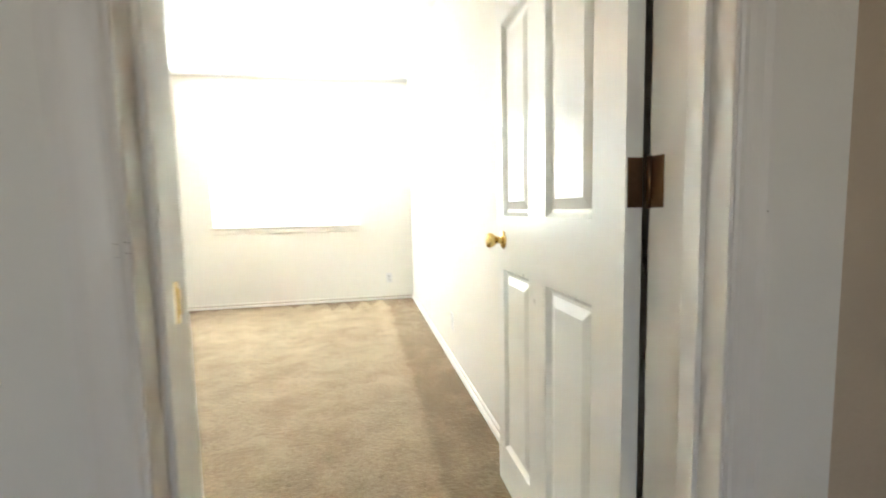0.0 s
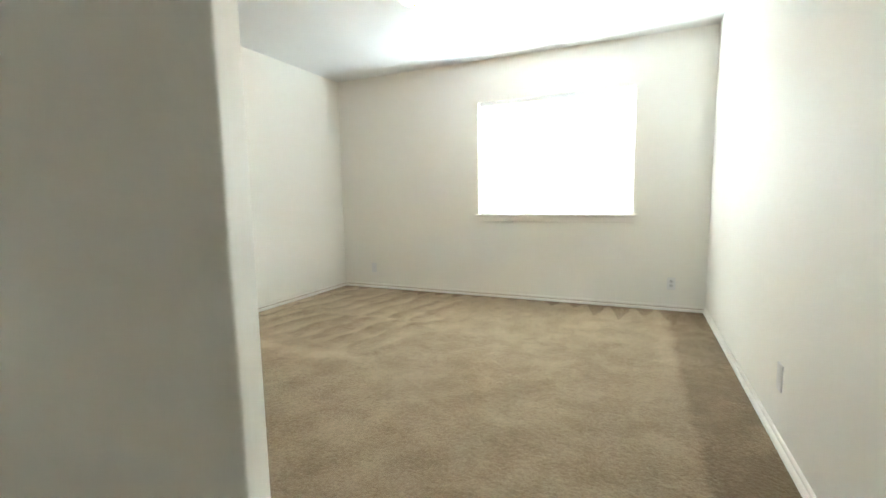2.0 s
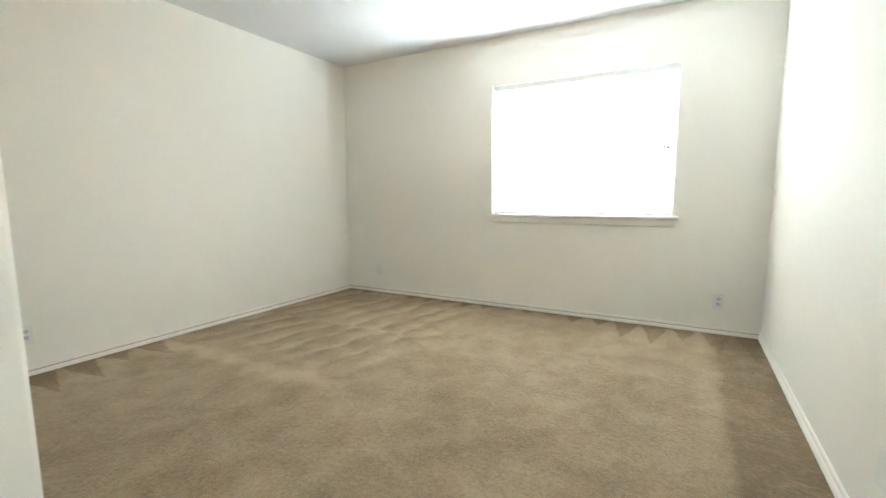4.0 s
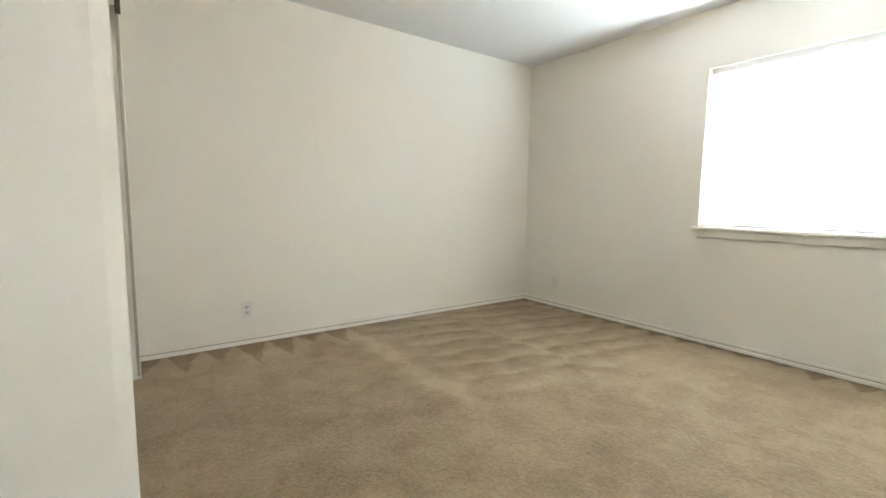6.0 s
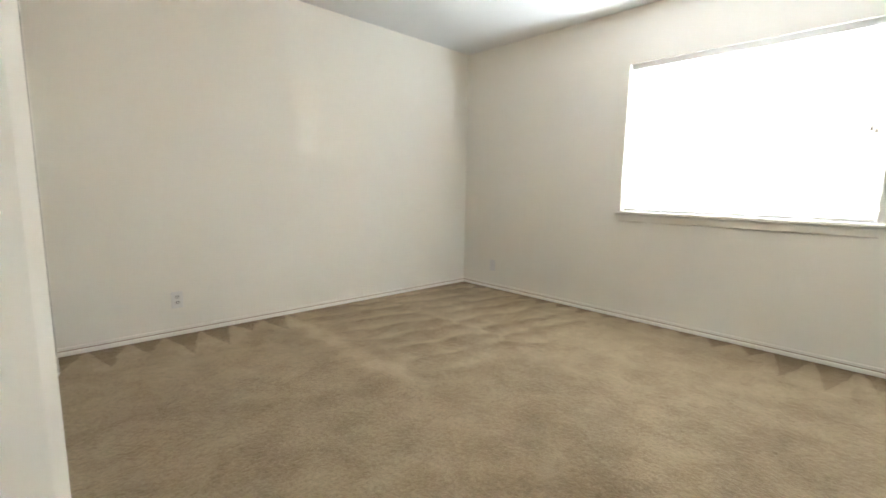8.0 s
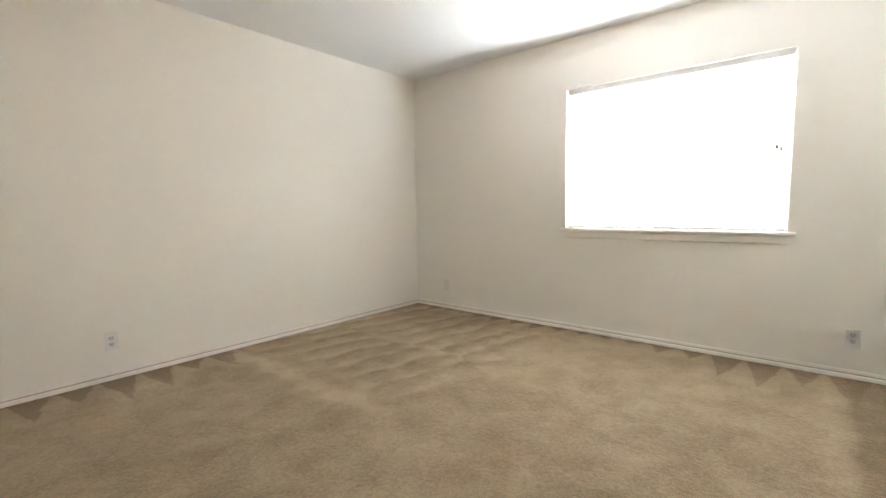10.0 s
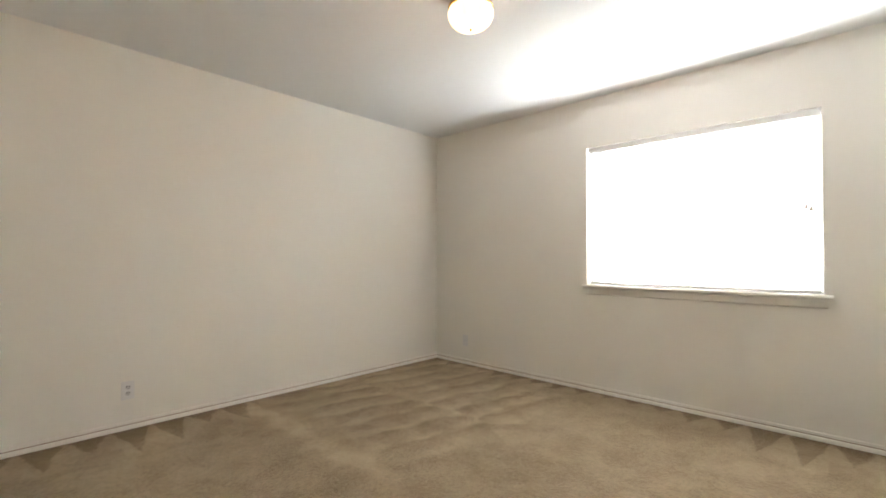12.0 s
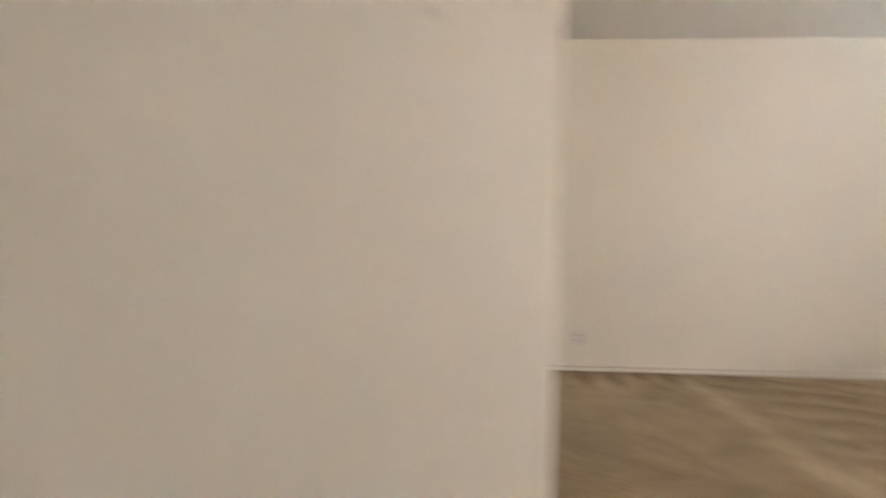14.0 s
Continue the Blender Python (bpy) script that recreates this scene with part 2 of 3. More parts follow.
CARPET = carpet_material()


# ---- mesh helpers ----
def part(name, bm, mat, parent=None, label="", smooth=False):
    me = bpy.data.meshes.new(name)
    bmesh.ops.recalc_face_normals(bm, faces=bm.faces)
    bm.to_mesh(me)
    bm.free()
    if smooth:
        for p in me.polygons:
            p.use_smooth = True
    me.materials.append(mat)
    ob = new(name, me)
    ob.parent = parent
    if label:
        ob["label"] = label
    return ob


def thing(name, label, category, kind="", group="", at=(0, 0, 0)):
    ob = new(name)
    ob.location = at
    ob.empty_display_size = 0.1
    return tagged(ob, label, category, group, kind)


def add_box(bm, x0, x1, y0, y1, z0, z1, bevel=0.0, seg=2):
    v = [bm.verts.new(p) for p in ((x0, y0, z0), (x1, y0, z0), (x1, y1, z0), (x0, y1, z0), (x0, y0, z1), (x1, y0, z1), (x1, y1, z1), (x0, y1, z1))]
    faces = [bm.faces.new([v[i] for i in q]) for q in ((3, 2, 1, 0), (4, 5, 6, 7), (0, 1, 5, 4), (1, 2, 6, 5), (2, 3, 7, 6), (3, 0, 4, 7))]
    if bevel:
        edges = list({e for f in faces for e in f.edges})
        bmesh.ops.bevel(bm, geom=edges, offset=bevel, segments=seg, affect="EDGES", profile=0.5)
    return bm


def box(x0, x1, y0, y1, z0, z1, bevel=0.0, seg=2):
    return add_box(bmesh.new(), x0, x1, y0, y1, z0, z1, bevel, seg)


def add_prism(bm, pts, lift):
    """Closed outline pts (3D, in one plane) swept by the vector lift."""
    a = [bm.verts.new(p) for p in pts]
    b = [bm.verts.new(Vector(p) + Vector(lift)) for p in pts]
    bm.faces.new(a[::-1]), bm.faces.new(b)
    for i in range(len(a)):
        j = (i + 1) % len(a)
        bm.faces.new((a[i], a[j], b[j], b[i]))
    return bm


def prism(pts, lift):
    return add_prism(bmesh.new(), pts, lift)


def arc(cx, cy, r, a0, a1, n=8):
    return [(cx + r * math.cos(radians(a0 + (a1 - a0) * k / n)), cy + r * math.sin(radians(a0 + (a1 - a0) * k / n))) for k in range(n + 1)]


def lathe(profile, axis="Z", centre=(0, 0, 0), n=32, bm=None):
    """A body of revolution from (radius, height) pairs."""
    bm = bm or bmesh.new()
    turn = {"Z": Matrix.Identity(4), "X": Matrix.Rotation(radians(90), 4, "Y"), "-X": Matrix.Rotation(radians(-90), 4, "Y"), "-Z": Matrix.Rotation(radians(180), 4, "X"), "-Y": Matrix.Rotation(radians(90), 4, "X")}[axis]
    m = Matrix.Translation(centre) @ turn
    rings = []
    for r, h in profile:
        if r < 1e-5:
            rings.append([bm.verts.new(m @ Vector((0, 0, h)))])
        else:
            rings.append([bm.verts.new(m @ Vector((r * math.cos(2 * math.pi * k / n), r * math.sin(2 * math.pi * k / n), h))) for k in range(n)])
    for a, b in zip(rings, rings[1:]):
        for k in range(n):
            j = (k + 1) % n
            if len(a) == 1 and len(b) == 1:
                break
            if len(a) == 1:
                bm.faces.new((a[0], b[j], b[k]))
            elif len(b) == 1:
                bm.faces.new((a[k], a[j], b[0]))
            else:
                bm.faces.new((a[k], a[j], b[j], b[k]))
    return bm


def tube(points, radius, n=8):
    bm = bmesh.new()
    rings = []
    for i, p in enumerate(points):
        p = Vector(p)
        d = (Vector(points[min(i + 1, len(points) - 1)]) - Vector(points[max(i - 1, 0)])).normalized()
        u = d.orthogonal().normalized()
        w = d.cross(u)
        rings.append([bm.verts.new(p + radius * (u * math.cos(2 * math.pi * k / n) + w * math.sin(2 * math.pi * k / n))) for k in range(n)])
    for a, b in zip(rings, rings[1:]):
        for k in range(n):
            bm.faces.new((a[k], a[(k + 1) % n], b[(k + 1) % n], b[k]))
    bm.faces.new(rings[0]), bm.faces.new(rings[-1])
    return bm


# ---- structure ----
T = 0.14
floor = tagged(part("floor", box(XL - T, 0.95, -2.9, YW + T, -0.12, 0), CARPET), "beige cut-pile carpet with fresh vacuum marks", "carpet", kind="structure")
ceiling = tagged(part("ceiling", box(XL - T, 0.95, -2.9, YW + T, H, H + 0.12), CEILING), "white painted drywall ceiling, lightly textured", "ceiling", kind="structure")


def wall(name, bm, label, paint=WALL):
    return tagged(part(name, bm, paint), label, "wall", kind="structure")


bm = bmesh.new()
Z0, Z1 = 0.0, H
add_box(bm, XL - T, WX0, YW, YW + T, Z0, Z1)
add_box(bm, WX1, XR + T, YW, YW + T, Z0, Z1)
add_box(bm, WX0, WX1, YW, YW + T, Z0, WZ0 - 0.02)
add_box(bm, WX0, WX1, YW, YW + T, WZ1, Z1)
wall("wall_north", bm, "cream painted drywall wall with a window opening")
wall("wall_west", box(XL - T, XL, 0.5, YW, Z0, Z1), "plain cream painted drywall wall")
wall("wall_east", box(XR, XR + 0.12, 0.437, YW, Z0, Z1), "plain cream painted drywall wall beside the door")

# back wall with the closet, the slanted entry wall with its rounded corner, and the stub beside the door's jamb
CX0, CX1 = -2.9, -1.3
YR = 0.437                       # room face of the door wall


def rounded(p, q, w, r, n=7):
    """The corner q of the outline p, q, w, rounded with radius r."""
    p, q, w = Vector(p), Vector(q), Vector(w)
    a, c = (p - q).normalized(), (w - q).normalized()
    half = math.acos(max(-1, min(1, a.dot(c)))) / 2
    mid_p = q + (a + c).normalized() * (r / math.sin(half))
    s, e = q + a * (r / math.tan(half)) - mid_p, q + c * (r / math.tan(half)) - mid_p
    out = []
    for k in range(n + 1):
        d = s.lerp(e, k / n)
        out.append(tuple(mid_p + d.normalized() * r))
    return out


out = [(DX0 - 0.0155, YH), (DX0 - 0.0155, YR), (XJ, YR)]
out += rounded((XJ, YR), (XJ, YJ), (XE, YB), 0.012)
YS = YB - 0.007                  # the slanted wall's end stands back a little from the closet casing
out += rounded((XJ, YJ), (XE, YS), (CX1, YS), 0.085, 1)
out += [(CX1, YS), (CX1, YB - 0.12), (-1.1, YB - 0.12), (-1.1, YH)]
wall("wall_slanted", prism([(x, y, Z0) for x, y in out], (0, 0, H)), "cream painted drywall wall, slanted beside the door, with a rounded corner")
bm = bmesh.new()
add_box(bm, XL, CX0, YB - 0.12, YB, Z0, Z1)
add_box(bm, CX0, CX1, YB - 0.12, YB, 2.03, Z1)
wall("wall_south", bm, "cream painted drywall wall with a closet opening")
bm = bmesh.new()
add_box(bm, XL, -1.1, YH, YR, Z0, Z1)
add_box(bm, DX0 - 0.0155, DX1 + 0.0155, YH, YR, DZ + 0.0155, Z1)
add_box(bm, DX1 + 0.0155, XR, YH, YR + 0.02, Z0, Z1)
add_box(bm, XR, 0.95, YH, YR - 0.001, Z0, Z1)
wall("wall_door", bm, "cream painted drywall wall around the bedroom door")
# hall; its west and south walls are unseen, added to close it
bm = bmesh.new()
add_box(bm, 0.78, 0.9, -2.6, YH, Z0, Z1)
wall("wall_hall_east", bm, "tan painted drywall hall wall", HALL)
wall("wall_hall_west", box(-1.42, -1.3, -2.6, YH, Z0, Z1), "plain tan painted drywall hall wall", HALL)
bm = bmesh.new()
add_box(bm, -1.42, -0.85, -2.72, -2.6, Z0, Z1)
add_box(bm, 0.05, 0.9, -2.72, -2.6, Z0, Z1)
add_box(bm, -0.85, 0.05, -2.72, -2.6, Z0, 0.9)
add_box(bm, -0.85, 0.05, -2.72, -2.6, 2.0, Z1)
wall("wall_hall_south", bm, "unseen tan painted drywall hall wall with an opening added for the fill lamp", HALL)


def baseboard(name, p, q, inward):
    """A low moulded board from p to q, standing off the wall towards inward."""
    p, q, w = Vector((*p, 0)), Vector((*q, 0)), Vector((*inward, 0))
    prof = [(0, 0), (0.017, 0), (0.017, 0.010), (0.0155, 0.016), (0.0125, 0.021), (0.008, 0.0245), (0.001, 0.025), (0.001, 0.0318), (0.0095, 0.0322), (0.0095, 0.046), (0.005, 0.051), (0, 0.051)]
    bm = prism([p + w * a + Vector((0, 0, h)) for a, h in prof], q - p)
    ob = tagged(part(name, bm, TRIM), "low white wooden baseboard, its groove filled brown for shade and dirt", "baseboard", "baseboards", "structure")
    # brown strip that paints the groove's shade and dirt as one line
    groove = [(0.0012, 0.0255), (0.0055, 0.0255), (0.0055, 0.0314), (0.0012, 0.0314)]
    part("groove_shade_line", prism([p + w * a + Vector((0, 0, h)) for a, h in groove], q - p), GROOVE_SHADE, ob, "brown strip for shade and dirt in the groove")
    return ob


baseboard("baseboard_north", (XL + 0.014, YW), (XR - 0.014, YW), (0, -1))
baseboard("baseboard_west", (XL, YB), (XL, YW), (1, 0))
baseboard("baseboard_east", (XR, 0.47), (XR, YW), (-1, 0))
baseboard("baseboard_south", (XL + 0.014, YB), (CX0 - 0.06, YB), (0, 1))

# closet casing, track and sliding doors
closet = thing("closet_front", "white sliding closet doors in a painted wooden casing", "closet", "structure", at=(CX0, YB, 0))


def local(ob, bm):
    bmesh.ops.translate(bm, vec=-ob.location, verts=bm.verts)
    return bm


part("casing", local(closet, box(CX0 - 0.057, CX0, YB, YB + 0.019, 0, 1.985, 0.003)), TRIM, closet)
part("head_casing", local(closet, box(CX0 - 0.057, CX0, YB, YB + 0.016, 1.998, 2.06, 0.003)), TRIM, closet)
# added grey strip that draws the shade on the casing's inner side
part("casing_shade_strip", local(closet, box(CX0 + 0.0005, CX0 + 0.010, YB + 0.001, YB + 0.015, 0.02, 1.985, 0.001)), CASING_SHADE, closet, "grey metal strip standing for shade on the casing's side")
part("track_end", local(closet, box(CX0 + 0.0005, CX0 + 0.020, YB + 0.001, YB + 0.026, 1.987, 2.06, 0.002)), TRACK, closet, "dark end of the sliding track")
part("track", local(closet, box(CX0, CX1, YB - 0.09, YB - 0.02, 1.99, 2.03)), ALUMINIUM, closet)
for k, (x0, x1, y0) in enumerate(((CX0, -2.07, YB - 0.085), (-2.13, CX1, YB - 0.05))):
    part("sliding_door", local(closet, box(x0 + 0.002, x1 - 0.002, y0, y0 + 0.03, 0.012, 1.99, 0.003)), DOOR, closet)

# ---- outdoors: hazy bright distance beyond the window ----
OUT = material("bright_haze", (0.9, 0.92, 0.95), 1.0)
o_ = OUT.node_tree.nodes["Principled BSDF"]
haze = noise_of(OUT, 0.25, 3)
link(OUT, mixed(OUT, haze, (0.92, 0.97, 1.0), (1.0, 1.0, 1.0)), o_.inputs["Emission Color"])
o_.inputs["Emission Strength"].default_value = 2.8
tagged(part("backdrop", box(-45, 45, YW + 9.0, YW + 9.1, -3, 14), OUT), "overexposed white daylight beyond the window", "backdrop", kind="structure")
GROUND = painted("pale_ground", (0.42, 0.40, 0.36), 0.9, 0.15, 20)
tagged(part("ground", box(-45, 45, YW + T, YW + 9.0, -0.5, -0.3), GROUND), "pale sunlit ground outside the window", "ground", kind="structure")

# ---- window ----
window = thing("window_1", "bright white aluminium sliding window set in a drywall recess", "window", "structure", at=(WX0, YW, WZ0))
fy0, fy1 = YW + 0.085, YW + 0.135
frame_t = 0.035
for x0, x1, z0, z1 in ((WX0, WX0 + frame_t, WZ0, WZ1), (WX1 - frame_t, WX1, WZ0, WZ1), (WX0 + frame_t, WX1 - frame_t, WZ0, WZ0 + frame_t), (WX0 + frame_t, WX1 - frame_t, WZ1 - frame_t, WZ1)):
    part("window_frame", local(window, box(x0, x1, fy0, fy1, z0, z1, 0.003)), ALUMINIUM, window)
mid = (WX0 + WX1) / 2
part("meeting_rail", local(window, box(mid - 0.02, mid + 0.02, fy0 + 0.005, fy1 - 0.005, WZ0 + frame_t, WZ1 - frame_t, 0.003)), ALUMINIUM, window)
for x0, x1 in ((WX0 + frame_t, mid - 0.02), (mid + 0.02, WX1 - frame_t)):
    for a0, a1, c0, c1 in ((x0, x0 + 0.034, WZ0 + frame_t, WZ1 - frame_t), (x1 - 0.034, x1, WZ0 + frame_t, WZ1 - frame_t), (x0 + 0.034, x1 - 0.034, WZ0 + frame_t, WZ0 + 0.053), (x0 + 0.034, x1 - 0.034, WZ1 - 0.078, WZ1 - frame_t)):
        part("sash_rail", local(window, box(a0 + 0.0005, a1 - 0.0005, fy0 + 0.012, fy0 + 0.036, c0 + 0.0005, c1 - 0.0005, 0.002)), ALUMINIUM, window)
    pane = part("pane", local(window, box(x0, x1, fy0 + 0.022, fy0 + 0.026, WZ0 + frame_t, WZ1 - frame_t)), GLASS, window)
    pane.visible_shadow = False

# stool and apron under the opening
prof = [(0.08, 0.853), (-0.028, 0.853), (-0.034, 0.858), (-0.034, 0.870), (-0.028, 0.8755), (0.08, 0.8755)]
part("window_sill", local(window, prism([(WX0 + 0.001, YW + a, z) for a, z in prof], (WX1 - WX0 - 0.002, 0, 0))), TRIM, window)
for x0, x1 in ((WX0 - 0.028, WX0 + 0.0005), (WX1 - 0.0005, WX1 + 0.042)):
    part("sill_horn", local(window, prism([(x0, YW + min(a, -0.0005), z) for a, z in prof[1:5]] + [(x0, YW - 0.0005, 0.8755), (x0, YW - 0.0005, 0.853)], (x1 - x0, 0, 0))), TRIM, window)
prof = [(0, 0.793), (-0.008, 0.793), (-0.013, 0.802), (-0.013, 0.843), (-0.015, 0.8528), (0, 0.8528)]
part("apron", local(window, prism([(WX0, YW + a, z) for a, z in prof], (WX1 - WX0 + 0.015, 0, 0))), TRIM, window)

# ---- blind ----
blind = thing("window_blind", "white two-inch horizontal slat blind, lowered with tilted slats", "blind", at=(mid, YW + 0.05, WZ1))
BX0, BX1, BY = WX0 + 0.012, WX1 - 0.010, YW + 0.048
part("headrail", local(blind, box(BX0, BX1, BY - 0.016, BY + 0.022, WZ1 - 0.034, WZ1 - 0.004, 0.003)), RAIL, blind)
part("valance", local(blind, box(BX0, BX1, BY - 0.034, BY - 0.030, WZ1 - 0.046, WZ1 - 0.003, 0.0015)), RAIL, blind)
slat_me = None
top, bottom = WZ1 - 0.055, WZ0 + 0.045
count = 26
tilt = radians(-70)
for k in range(count):
    z = top + (bottom - top) * k / (count - 1)
    if slat_me is None:
        pts = []
        for i in range(7):
            u = -0.0245 + 0.049 * i / 6
            pts.append((u, 0.0035 * (1 - (u / 0.0245) ** 2)))
        ring = [(u, h + 0.0014) for u, h in pts] + [(u, h - 0.0014) for u, h in reversed(pts)]
        bm = prism([(0, u * math.cos(tilt) - h * math.sin(tilt), u * math.sin(tilt) + h * math.cos(tilt)) for u, h in ring], (BX1 - BX0 - 0.008, 0, 0))
        ob = part("slat", bm, SLAT, blind)
        slat_me = ob.data
    else:
        ob = new("slat", slat_me)
        ob.parent = blind
    ob.location = Vector((BX0 + 0.004, BY, z)) - blind.location
part("bottom_rail", local(blind, box(BX0 + 0.004, BX1 - 0.004, BY - 0.025, BY + 0.025, WZ0 + 0.002, WZ0 + 0.022, 0.004)), RAIL, blind)
for x in (BX0 + 0.17, mid, BX1 - 0.17):
    for dy in (-0.0265, 0.0265):
        part("ladder_cord", local(blind, box(x - 0.0012, x + 0.0012, BY + dy - 0.0008, BY + dy + 0.0008, WZ0 + 0.02, WZ1 - 0.05)), CORD, blind)
TX, TZ = WX1 - 0.078, 1.40
for dx in (0.0, 0.022):
    pull = part("pull_cord", local(blind, tube([(TX + dx * 0.4, BY - 0.020, WZ1 - 0.03), (TX + dx, BY - 0.040, TZ + 0.032 - 0.012 * (dx > 0))], 0.0011, 6)), CORD, blind)
    part("tassel", local(blind, lathe([(0, 0.034), (0.004, 0.033), (0.0065, 0.022), (0.0105, 0.010), (0.0105, 0.002), (0, 0)], "Z", (TX + dx, BY - 0.040, TZ - 0.012 * (dx > 0)), 12)), TASSEL, blind, "small dark wooden cord tassel")

# ---- ceiling lamp ----
lamp = thing("ceiling_lamp", "lit alabaster glass dome ceiling lamp with a brass pan", "lamp", at=(*LAMP, H))
part("pan", lathe([(0, 0), (0.090, 0), (0.096, -0.006), (0.098, -0.030), (0.108, -0.036), (0.116, -0.042), (0.118, -0.052), (0.112, -0.057), (0.104, -0.058), (0.1, -0.05), (0, -0.05)], "Z", (0, 0, -0.0005), 40), BRASS, lamp, smooth=True)
shade = part("shade", lathe([(0.100, -0.036), (0.112, -0.040), (0.117, -0.055), (0.116, -0.075), (0.108, -0.096), (0.090, -0.117), (0.062, -0.131), (0.03, -0.138), (0, -0.139), (0, -0.136), (0.03, -0.135), (0.06, -0.128), (0.088, -0.114), (0.105, -0.094), (0.113, -0.075), (0.114, -0.055), (0.109, -0.043), (0.097, -0.038)], "Z", (0, 0, -0.020), 40), SHADE, lamp, "glowing cream alabaster glass", True)
shade.visible_shadow = False
part("finial", lathe([(0, -0.150), (0.004, -0.149), (0.006, -0.145), (0.004, -0.141), (0.008, -0.1395), (0, -0.1392)], "Z", (0, 0, -0.020), 16), BRASS, lamp, smooth=True)


# ---- outlets ----
def outlet(kind):
    """A wall plate of 70 x 115 mm that faces -y, its back at the origin."""
    ob = thing("wall_outlet" if kind == "duplex" else "wall_plate", {"duplex": "white duplex power outlet low on the cream wall", "blank": "white blank wall plate low on the cream wall", "cable": "white cable outlet plate low on the cream wall"}[kind], "outlet")
    part("plate", box(-0.035, 0.035, -0.0055, 0, -0.0575, 0.0575, 0.003, 3), PLASTIC, ob)
    if kind == "duplex":
        for dz in (-0.0195, 0.0195):
            pts = [(0.0165 * math.cos(radians(a)), 0.0145 * math.sin(radians(a))) for a in range(0, 360, 15)]
            pts = [(x, max(-0.0125, min(0.0125, z))) for x, z in pts]
            sock = part("socket", prism([(x, -0.0075, z + dz) for x, z in pts], (0, 0.003, 0)), SOCKET, ob)
            for dx, hh in ((-0.0062, 0.0042), (0.0062, 0.0034)):
                part("slot", box(dx - 0.0016, dx + 0.0016, -0.0079, -0.0074, dz + 0.001, dz + 0.001 + 2 * hh), DARK, sock)
            part("earth_hole", lathe([(0, 0.0004), (0.0024, 0.0004), (0.0024, 0), (0, 0)], "-Y", (0, -0.0075, dz - 0.0065), 10), DARK, sock)
        part("screw", lathe([(0, 0.001), (0.0025, 0.0008), (0.003, 0), (0, 0)], "-Y", (0, -0.0055, 0), 12), ALUMINIUM, ob)
    elif kind == "cable":
        part("connector", lathe([(0, 0.008), (0.0035, 0.008), (0.0035, 0.002), (0.006, 0.002), (0.006, 0), (0, 0)], "-Y", (0, -0.0055, 0), 12), ALUMINIUM, ob)
        for dz in (-0.042, 0.042):
            part("screw", lathe([(0, 0.001), (0.0025, 0.0008), (0.003, 0), (0, 0)], "-Y", (0, -0.0055, dz), 12), PLASTIC, ob)
    else:
        for dz in (-0.042, 0.042):
            part("screw", lathe([(0, 0.001), (0.0025, 0.0008), (0.003, 0), (0, 0)], "-Y", (0, -0.0055, dz), 12), PLASTIC, ob)
    return ob


duplex = outlet("duplex")
duplex.matrix_basis = pose(0.346, YW, 0.246)
copy_thing(duplex, pose(XL, 1.928, 0.246, 0, 0, 90))
outlet("cable").matrix_basis = pose(-2.815, YW, 0.240)
outlet("blank").matrix_basis = pose(XR, 2.53, 0.280, 0, 0, -90)


# ---- bedroom door frame ----
jambs = thing("door_frame", "white painted wooden door frame with stops and casing", "door frame", "structure", at=(DX0, YH, 0))
J0, J1 = YH - 0.006, 0.447
part("jamb", local(jambs, box(DX0 - 0.015, DX0, J0, J1, 0, DZ, 0.002)), TRIM, jambs)
part("jamb", local(jambs, box(DX1, DX1 + 0.0145, J0, J1 + 0.030, 0, DZ, 0.002)), TRIM, jambs)
part("head_jamb", local(jambs, box(DX0 - 0.015, DX1 + 0.0145, J0, J1, DZ, DZ + 0.0145, 0.002)), TRIM, jambs)
S0, S1 = 0.340, 0.376
part("stop", local(jambs, box(DX0, DX0 + 0.011, S0, S1, 0, DZ - 0.011, 0.002)), TRIM, jambs)
part("stop", local(jambs, box(DX1 - 0.011, DX1, S0, S1, 0, DZ - 0.011, 0.002)), TRIM, jambs)
part("stop", local(jambs, box(DX0, DX1, S0, S1, DZ - 0.011, DZ, 0.002)), TRIM, jambs)


def casing(x_in, sign, z1):
    """Colonial casing on the hall face, its thick edge away from the opening."""
    prof = [(0, 0), (0, 0.008), (0.004, 0.0105), (0.012, 0.0095), (0.020, 0.012), (0.034, 0.0135), (0.044, 0.0175), (0.054, 0.0175), (0.057, 0.015), (0.057, 0)]
    return prism([(x_in + sign * a, YH - d, 0) for a, d in prof], (0, 0, z1))


part("casing", local(jambs, casing(DX0 - 0.006, -1, DZ + 0.06)), TRIM, jambs)
part("casing", local(jambs, casing(DX1 + 0.006, 1, DZ + 0.06)), TRIM, jambs)
# narrow casing on the room side
part("room_casing", local(jambs, box(XJ + 0.0015, DX0 - 0.006, YR, YR + 0.012, 0, DZ + 0.06, 0.004)), TRIM, jambs)
part("room_casing", local(jambs, box(DX1 + 0.016, XR - 0.002, YR + 0.02, YR + 0.028, 0, DZ + 0.06, 0.003)), TRIM, jambs)
part("room_head_casing", local(jambs, box(DX0 - 0.005, DX1 + 0.007, YR, YR + 0.012, DZ + 0.006, DZ + 0.06, 0.004)), TRIM, jambs)
part("head_casing", local(jambs, box(DX0 - 0.005, DX1 + 0.005, YH - 0.014, YH, DZ + 0.006, DZ + 0.06, 0.004)), TRIM, jambs)

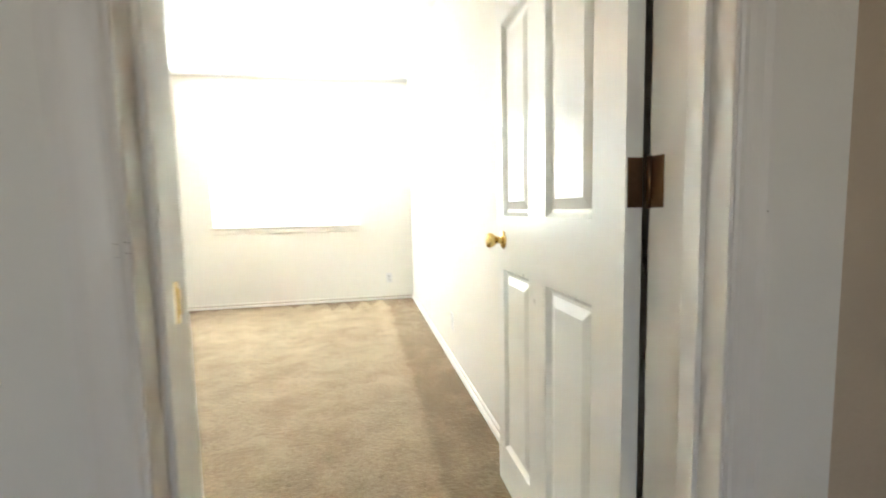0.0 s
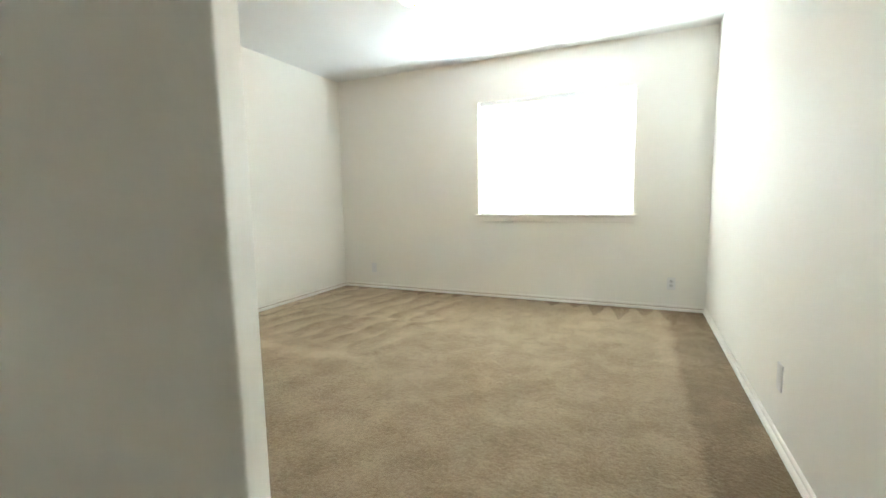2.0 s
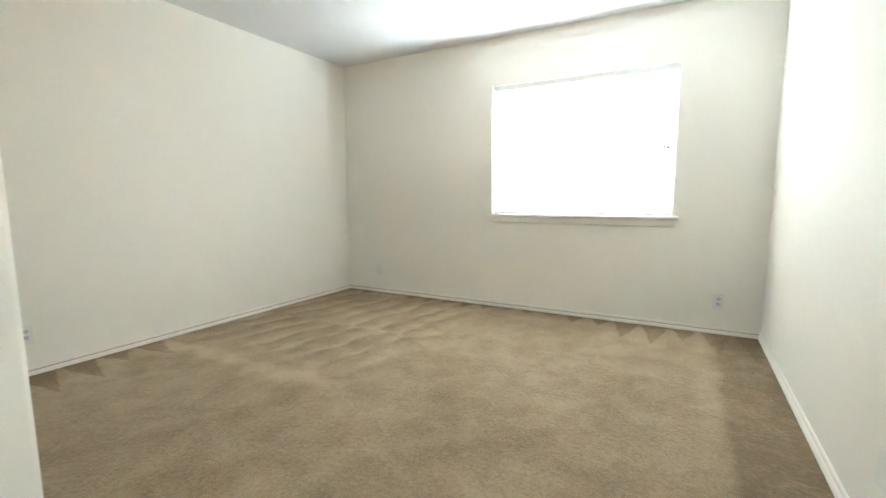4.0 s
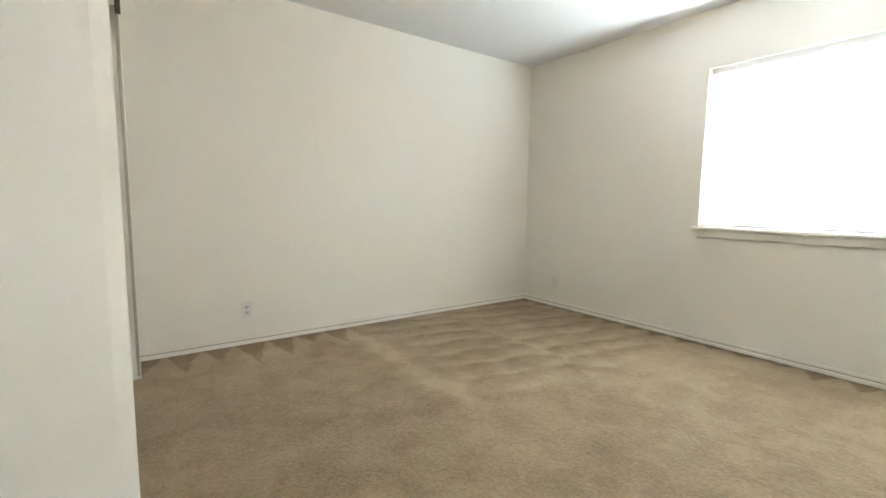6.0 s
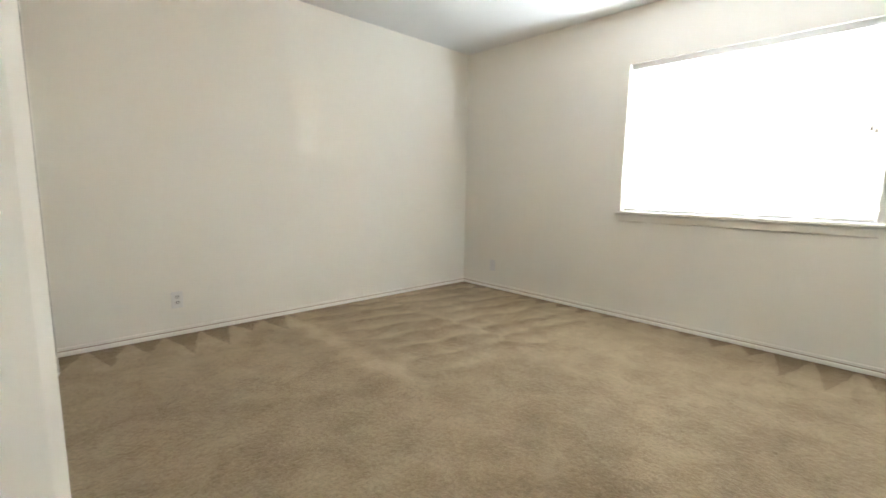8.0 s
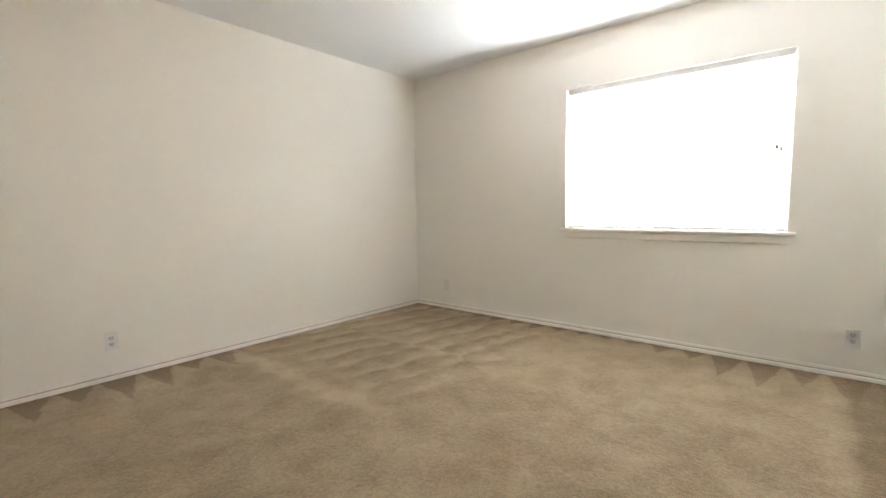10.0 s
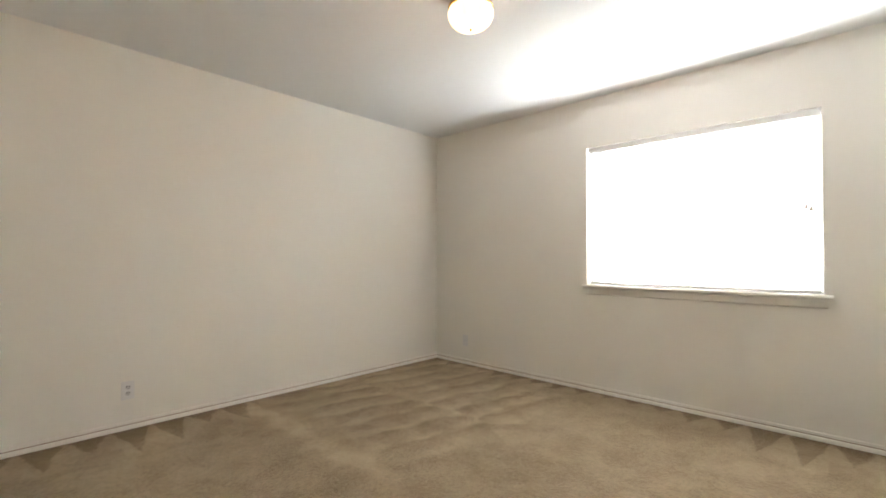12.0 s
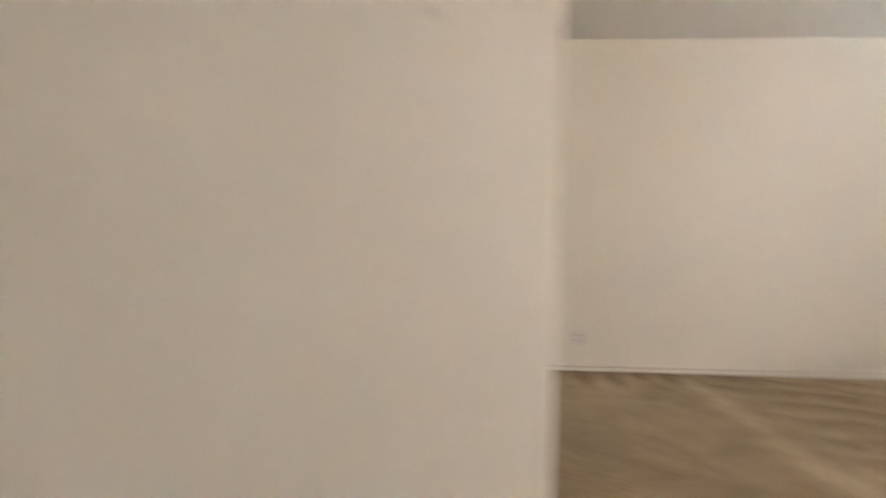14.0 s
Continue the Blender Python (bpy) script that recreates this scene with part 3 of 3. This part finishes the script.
# nail holes left in the casing and the stop
for x, y, z in ((DX0 - 0.0125, YH - 0.0100, 0.996), (DX0 - 0.0120, YH - 0.0100, 0.981), (DX0 - 0.0025, J0 - 0.0002, 0.997), (DX0 - 0.0022, J0 - 0.0002, 0.985), (DX1 + 0.052, YH - 0.0176, 1.012)):
    part("nail_hole", local(jambs, lathe([(0, 0.0004), (0.0008, 0.0003), (0.0010, 0), (0, 0)], "-Y", (x, y, z), 10)), BRONZE, jambs)

# strike plate with its latch hole and screws
strike = part("strike_plate", local(jambs, box(DX0 - 0.0004, DX0 + 0.0016, 0.3755, 0.4125, 0.8760, 0.9350, 0.0007)), BRASS, jambs, "brass strike plate with a latch hole")
part("latch_hole", local(jambs, box(DX0 + 0.0012, DX0 + 0.0021, 0.3815, 0.3955, 0.8900, 0.9210, 0.0002)), DARK, strike)
part("lip", local(jambs, prism([(DX0 + 0.0014, 0.4105, 0.8870), (DX0 + 0.0024, 0.4115, 0.8870), (DX0 + 0.0016, 0.4195, 0.8870), (DX0 - 0.003, 0.4220, 0.8870), (DX0 - 0.004, 0.4210, 0.8870), (DX0 + 0.0004, 0.4183, 0.8870)], (0, 0, 0.037))), BRASS, strike)
for z in (0.8825, 0.9285):
    part("screw", local(jambs, lathe([(0, 0.0008), (0.0028, 0.0006), (0.0036, 0), (0, 0)], "X", (DX0 + 0.0017, 0.3885, z), 14)), BRONZE, strike)

# ---- bedroom door, standing open along the east wall ----
LX0, LX1 = 0.527, 0.562          # faces of the open leaf
LY0, LY1 = 0.490, 1.255
LZ0, LZ1 = 0.018, 2.03
door = thing("door_1", "white six-panel bedroom door standing wide open", "door", "structure", at=(LX1, LY0, LZ0))
panels = [(y0, y1, z0, z1) for y0, y1 in ((0.605, 0.842), (0.962, 1.192)) for z0, z1 in ((0.165, 0.812), (0.997, 1.622), (1.725, 1.895))]


def leaf():
    """The leaf: a grid of stiles and rails, with sunk moulded panels on both faces."""
    bm = bmesh.new()
    ys = sorted({LY0, LY1} | {v for p in panels for v in p[:2]})
    zs = sorted({LZ0, LZ1} | {v for p in panels for v in p[2:]})
    hole = {(p[0], p[2]) for p in panels}
    for x, face in ((LX0, 1), (LX1, -1)):
        grid = {(y, z): bm.verts.new((x, y, z)) for y in ys for z in zs}
        for y0, y1 in zip(ys, ys[1:]):
            for z0, z1 in zip(zs, zs[1:]):
                quad = [grid[y0, z0], grid[y1, z0], grid[y1, z1], grid[y0, z1]]
                if (y0, z0) not in hole:
                    bm.faces.new(quad)
                    continue
                # moulding falls in, then the raised field comes forward again
                last = quad
                for inset, depth in ((0.005, 0.006), (0.012, 0.0125), (0.021, 0.013), (0.047, 0.004)):
                    ring = [bm.verts.new((x + face * depth, y, z)) for y, z in ((y0 + inset, z0 + inset), (y1 - inset, z0 + inset), (y1 - inset, z1 - inset), (y0 + inset, z1 - inset))]
                    for i in range(4):
                        bm.faces.new((last[i], last[(i + 1) % 4], ring[(i + 1) % 4], ring[i]))
                    last = ring
                bm.faces.new(last)
    a = [(LX0, LY0, LZ0), (LX1, LY0, LZ0), (LX1, LY1, LZ0), (LX0, LY1, LZ0)]
    for i in (0, 2):
        p, q = Vector(a[i]), Vector(a[(i + 1) % 4])
        up = Vector((0, 0, LZ1 - LZ0))
        bm.faces.new([bm.verts.new(v) for v in (p, q, q + up, p + up)])
    for z in (LZ0, LZ1):
        bm.faces.new([bm.verts.new((v[0], v[1], z)) for v in a])
    bmesh.ops.remove_doubles(bm, verts=bm.verts, dist=1e-5)
    return bm


part("leaf", local(door, leaf()), DOOR, door)
KY, KZ = 1.190, 0.914
knob = part("door_knob", local(door, lathe([(0, 0.062), (0.017, 0.061), (0.0235, 0.058), (0.026, 0.052), (0.0255, 0.044), (0.020, 0.034), (0.0135, 0.026), (0.0115, 0.018), (0.012, 0.008)], "-X", (LX0, KY, KZ), 32)), BRASS, door, "polished brass door knob", True)
part("rosette", local(door, lathe([(0, 0.010), (0.013, 0.010), (0.020, 0.008), (0.029, 0.004), (0.032, 0.0005), (0.032, 0), (0, 0)], "-X", (LX0 - 0.0003, KY, KZ), 32)), BRASS, knob, smooth=True)
part("back_knob", local(door, lathe([(0.03, 0), (0.03, 0.004), (0.012, 0.008), (0.011, 0.015), (0.024, 0.022), (0.025, 0.030), (0, 0.034)], "X", (LX1, KY, KZ), 28)), BRASS, door, smooth=True)
part("latch_plate", local(door, box(LX0 + 0.005, LX1 - 0.005, LY1 - 0.0005, LY1 + 0.0012, KZ - 0.028, KZ + 0.028)), BRASS, door)
for z in (0.24, 1.066, 1.82):
    hinge = part("hinge", local(door, lathe([(0, -0.0475), (0.0058, -0.0470), (0.0058, 0.0470), (0, 0.0475)], "Z", (LX1 + 0.0025, J1 + 0.0275, z), 16)), BRONZE, door, "dark tarnished bronze hinge", True)
    part("hinge_leaf", local(door, box(LX0 + 0.004, LX1 + 0.001, LY0 - 0.0022, LY0 + 0.0004, z - 0.046, z + 0.046, 0.0008)), BRONZE, hinge)
    part("hinge_leaf", local(door, box(DX1 - 0.0022, DX1 + 0.0004, 0.437, 0.4685, z - 0.046, z + 0.046, 0.0008)), BRONZE, hinge)
